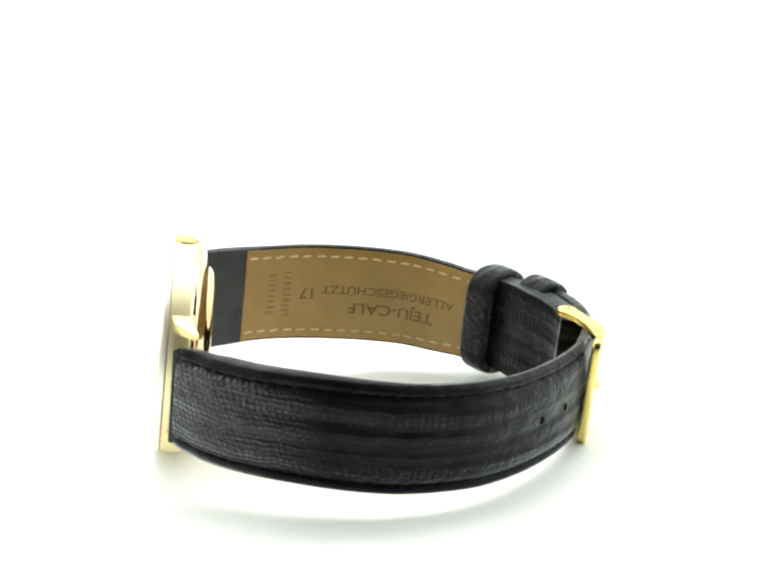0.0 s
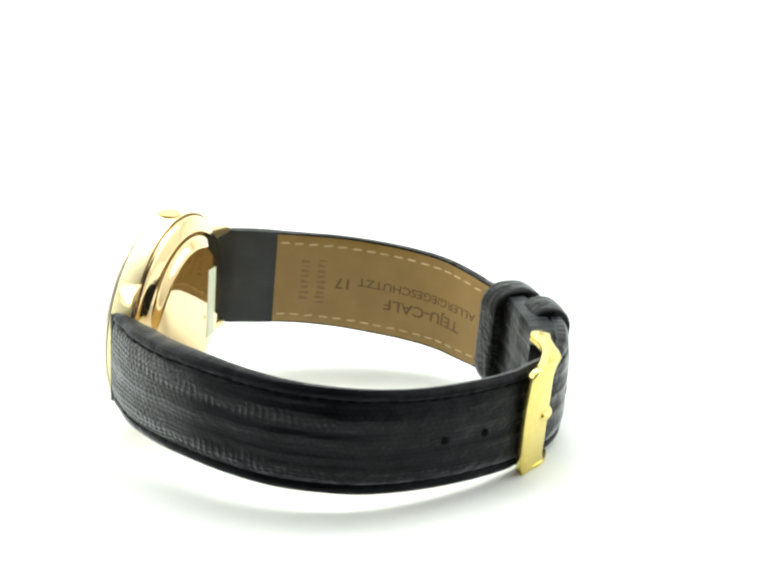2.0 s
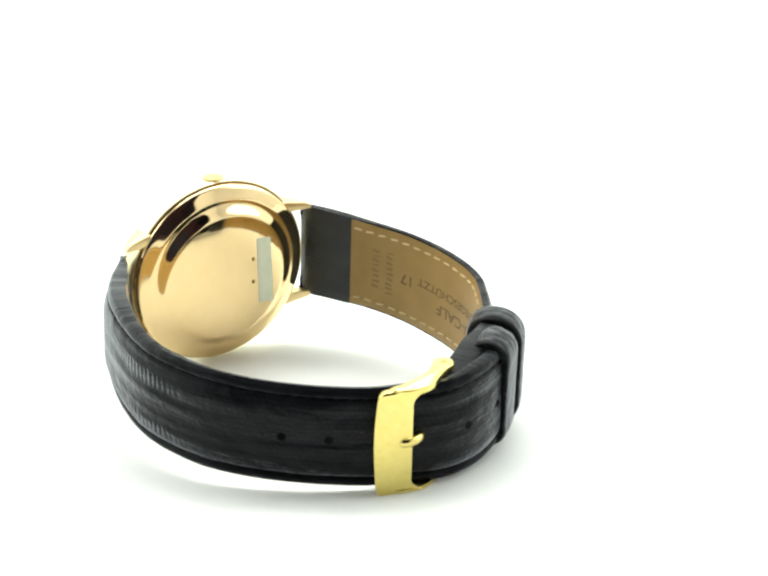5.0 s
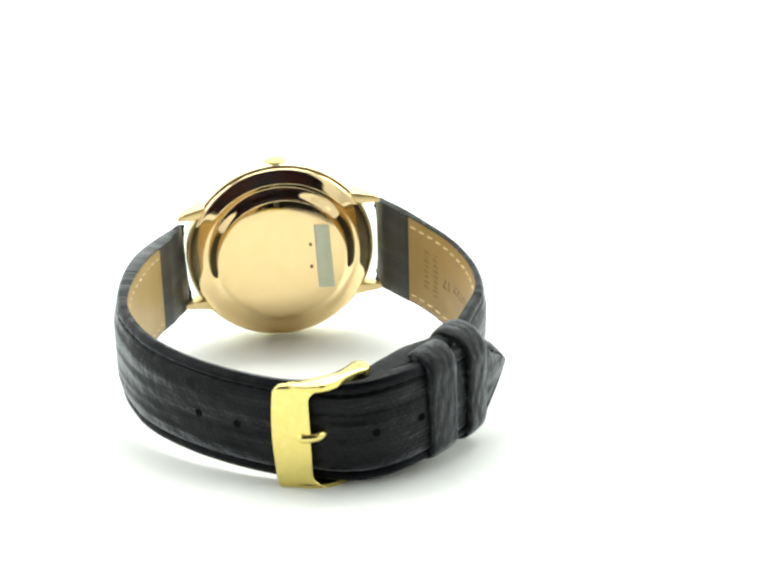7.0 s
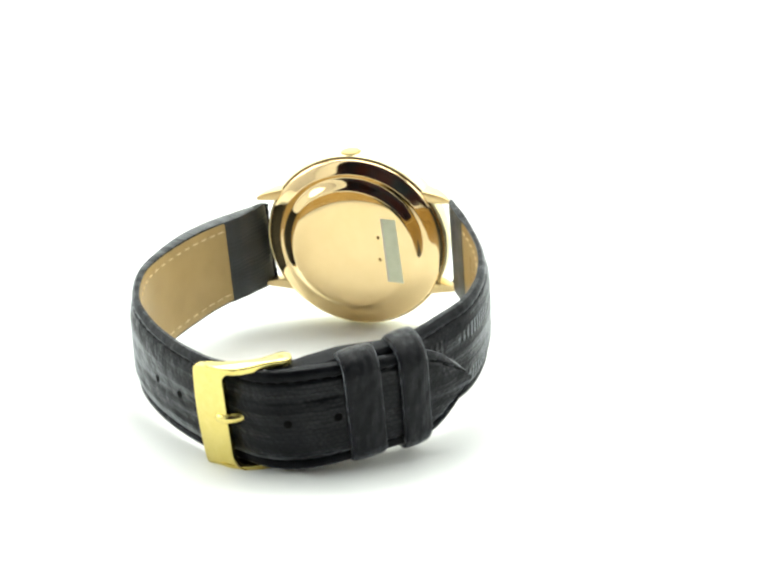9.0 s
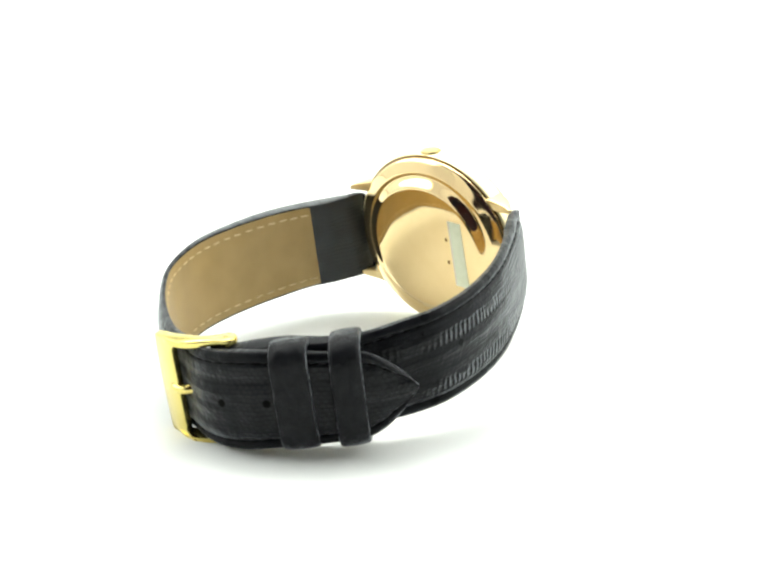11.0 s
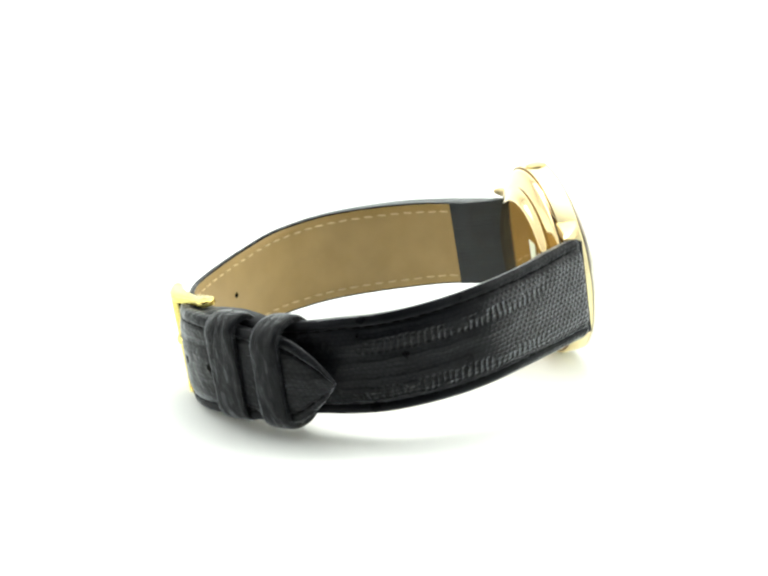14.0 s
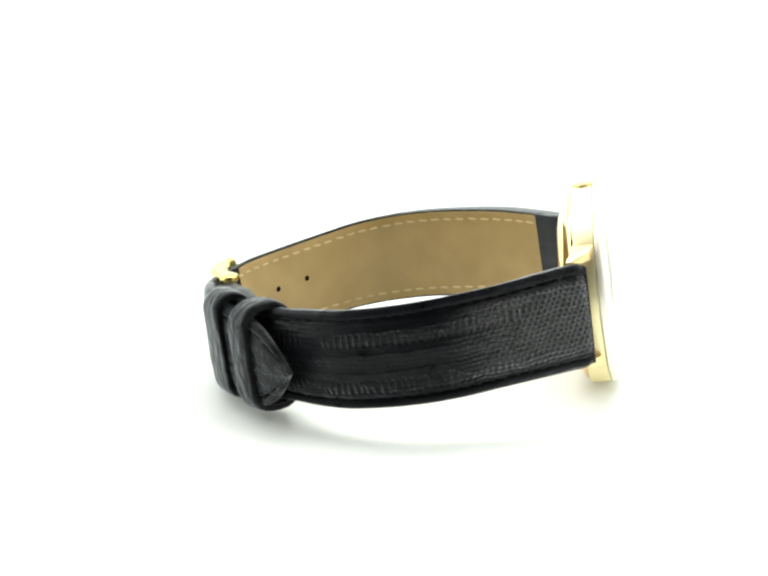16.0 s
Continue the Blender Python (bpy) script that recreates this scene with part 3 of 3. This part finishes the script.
def make_keeper(watch, name, s, width, d0, d1, half, w_mid, label, skew=0.0, shear=0.0):
    """A leather loop round both layers at s along the long strap."""
    round_r = min((d1 - d0) / 2 - 0.1, 4.7)
    outer = rounded((d1 - d0) / 2, half, round_r, 8)
    thick = 1.35
    inner = rounded((d1 - d0) / 2 - thick, half - thick, round_r - thick, 8)
    mid = (d0 + d1) / 2
    t, o = LONG.axes(s)
    base = Vector(LONG.at(s, 0, 0))
    verts, uvs, faces = [], [], []
    slices = [(-0.49, 0.7), (-0.5, 0.45), (-0.48, 0.2), (-0.43, 0.0), (-0.34, -0.13), (-0.18, -0.2), (0, -0.22), (0.18, -0.2), (0.34, -0.13), (0.43, 0.0), (0.48, 0.2), (0.5, 0.45), (0.49, 0.7)]
    n = len(outer)
    rows = []
    for x, shrink in slices:
        rows.append([(x * width, d, w, -shrink) for d, w in outer])
    rows.append([(0.5 * width, d, w, 0) for d, w in inner])
    rows.append([(-0.5 * width, d, w, 0) for d, w in inner])
    per = [0.0]
    for k in range(1, n):
        per.append(per[-1] + math.dist(outer[k], outer[k - 1]))
    for row in rows:
        for k, (x, d, w, g) in enumerate(row):
            ln = math.hypot(d, w)
            d, w = d + g * d / ln, w + g * w / ln
            p = base + t * (x + skew * w + shear * (d + (d1 - d0) / 2)) - o * (mid + d)
            verts.append((p.x, p.y, p.z + w_mid + w))
            uvs.append((x * 1.0, per[k]))
    m = len(rows)
    for r in range(m):
        r2 = (r + 1) % m
        for k in range(n):
            k2 = (k + 1) % n
            faces.append((r * n + k, r * n + k2, r2 * n + k2, r2 * n + k))
    part(name, mesh_mm(name, verts, faces, M_KEEPER, uvs, sharp=50), watch, label)


HOLES = []
for target in (-21.7, -15.4, 7.6, 16.0):
    HOLES.append(float(LONG.s[int(np.argmin(np.abs(LONG.p[:, 0] - target) + (LONG.p[:, 1] < 50) * 100))]))


def along(x):
    """Length along the long strap where its front run crosses x."""
    return float(LONG.s[int(np.argmin(np.abs(LONG.p[:, 0] - x) + (LONG.p[:, 1] < 50) * 100))])


def make_buckle(watch):
    buckle = new("buckle")
    buckle.parent = watch
    tagged(buckle, "yellow gold plated tang buckle")
    # front plate, bowed a little, its opening side filleted into the arms
    line, _ = spline([(-9.8, 69.8), (-7.5, 70.9), (-5.0, 71.7), (-2.6, 72.2), (0.2, 72.3), (2.6, 71.5)], 0.2)
    reach = np.concatenate([[0], np.cumsum(np.linalg.norm(np.diff(line, axis=0), axis=1))])
    tan = np.gradient(line, axis=0)
    tan /= np.linalg.norm(tan, axis=1)[:, None]
    rings = []
    for w in (-10.05, -9.95, -9.7, -9.3, -8.9, -8.5, -8.1, -7.6, -7.0, -5.0, -2.5, 0, 2.5, 5.0, 7.0, 7.6, 8.1, 8.5, 8.9, 9.3, 9.7, 9.95, 10.05):
        edge = 10.05 - abs(w)
        left = 0.8 * (abs(w) / 10) ** 2 + 1.1 * max(0.0, 1 - edge / 1.4) ** 2.2
        right = 6.7 + 3.4 * max(0.0, 1 - edge / 3.0) ** 2.2
        half = 0.78 - 0.36 * max(0.0, 1 - edge / 0.4) ** 2
        ring = []
        for x, d in rounded((right - left) / 2, half, 0.36, 4):
            u = (left + right) / 2 + x
            px, py, tx, ty = (float(np.interp(u, reach, c)) for c in (line[:, 0], line[:, 1], tan[:, 0], tan[:, 1]))
            ring.append((px - ty * d, py + tx * d, w if w > 0 else 1.045 * w))
        rings.append(ring)
    part("plate", loft("plate", rings, M_BUCKLE, sharp=40), buckle)
    # two side arms, curled round the pivot
    for sz in (-1, 1):
        centre, s = spline([(-7.0, 70.9, 0.6), (-5.2, 71.2, 1.1), (-3.4, 71.4, 1.45), (-0.6, 71.1, 1.6), (2.2, 69.8, 1.3), (4.3, 68.4, 1.45), (5.7, 67.5, 1.9)], 0.6)
        tan = np.gradient(centre[:, :2], axis=0)
        tan /= np.linalg.norm(tan, axis=1)[:, None]
        left = [(c[0] - q[1] * c[2], c[1] + q[0] * c[2]) for c, q in zip(centre, tan)]
        right = [(c[0] + q[1] * c[2], c[1] - q[0] * c[2]) for c, q in zip(centre, tan)]
        c, q = centre[-1], tan[-1]
        a0 = math.atan2(q[0], -q[1])
        cap = [(c[0] + c[2] * math.cos(a0 - math.pi * k / 8), c[1] + c[2] * math.sin(a0 - math.pi * k / 8)) for k in range(1, 8)]
        loop = left + cap + right[::-1]
        rings = []
        for z, sh in ((8.95, 0.0), (9.85, 0.0), (10.02, 0.02), (10.12, 0.06)):
            ring = []
            for k, (x, y) in enumerate(loop):
                ref = centre[min(k, len(centre) - 1)] if k < len(left) else (c if k < len(left) + len(cap) else centre[max(0, len(loop) - 1 - k)])
                ring.append((x + (ref[0] - x) * sh * 2, y + (ref[1] - y) * sh * 2, z if sz > 0 else -1.045 * z))
            rings.append(ring)
        part("arm", loft("arm", rings, M_BUCKLE, sharp=50), buckle)
        rod = [[(5.7 + r * math.cos(math.tau * k / 14), 67.6 + r * math.sin(math.tau * k / 14), sz * z) for k in range(14)] for z, r in ((9.3, 0.5), (10.15, 0.5), (10.17, 0.35), (10.1, 0.2))]
        part("pivot", loft("pivot", rod, M_SEAM), buckle, "dark end of the pivot bar")
    # tongue over the plate
    path, s = spline([(-0.1, 69.2, 0), (-1.0, 70.9, 0), (-2.1, 72.0, 0), (-3.3, 72.4, 0), (-4.7, 72.25, 0), (-5.9, 71.7, 0)], 0.5)
    tan = np.gradient(path, axis=0)
    tan /= np.linalg.norm(tan, axis=1)[:, None]
    rings = []
    for k, (p, q) in enumerate(zip(path, tan)):
        u = k / (len(path) - 1)
        r = 0.88 if u < 0.85 else 0.88 * (1 - 0.55 * ((u - 0.85) / 0.15) ** 2)
        rings.append([(p[0] - q[1] * r * math.cos(a), p[1] + q[0] * r * math.cos(a), r * 1.05 * math.sin(a)) for a in (math.tau * j / 12 for j in range(12))])
    part("pin", loft("pin", rings, M_BUCKLE), buckle, "polished gold tongue")


def make_watch():
    watch = new("wrist_watch")
    tagged(watch, "gold dress watch with black lizard-grain leather strap, buckled, on its side", "watch")
    make_case(watch)
    make_straps(watch)
    make_buckle(watch)
    make_keeper(watch, "fixed_keeper", along(19.5), 6.6, -0.95, 6.4, 10.4, 0.4, "black leather fixed keeper loop", 0.0, 0.1)
    make_keeper(watch, "loose_keeper", along(26.9), 5.5, -1.05, 9.4, 10.6, 0.2, "black leather loose keeper loop", 0.02, 0.16)
    return watch


WATCH = make_watch()


# ------------------------------------------------------------------ the turning of the display
def motions():
    turns = [97.19, 85.01, 72.83, 60.66, 48.50, 36.35, 24.21, 12.09, 0.0, -12.07, -24.11, -36.12, -48.09, -60.03, -71.92, -83.77, -95.57]
    walk(WATCH, [(float(t), pose(0, 0, 0, 0, 0, a)) for t, a in enumerate(turns)])


motions()
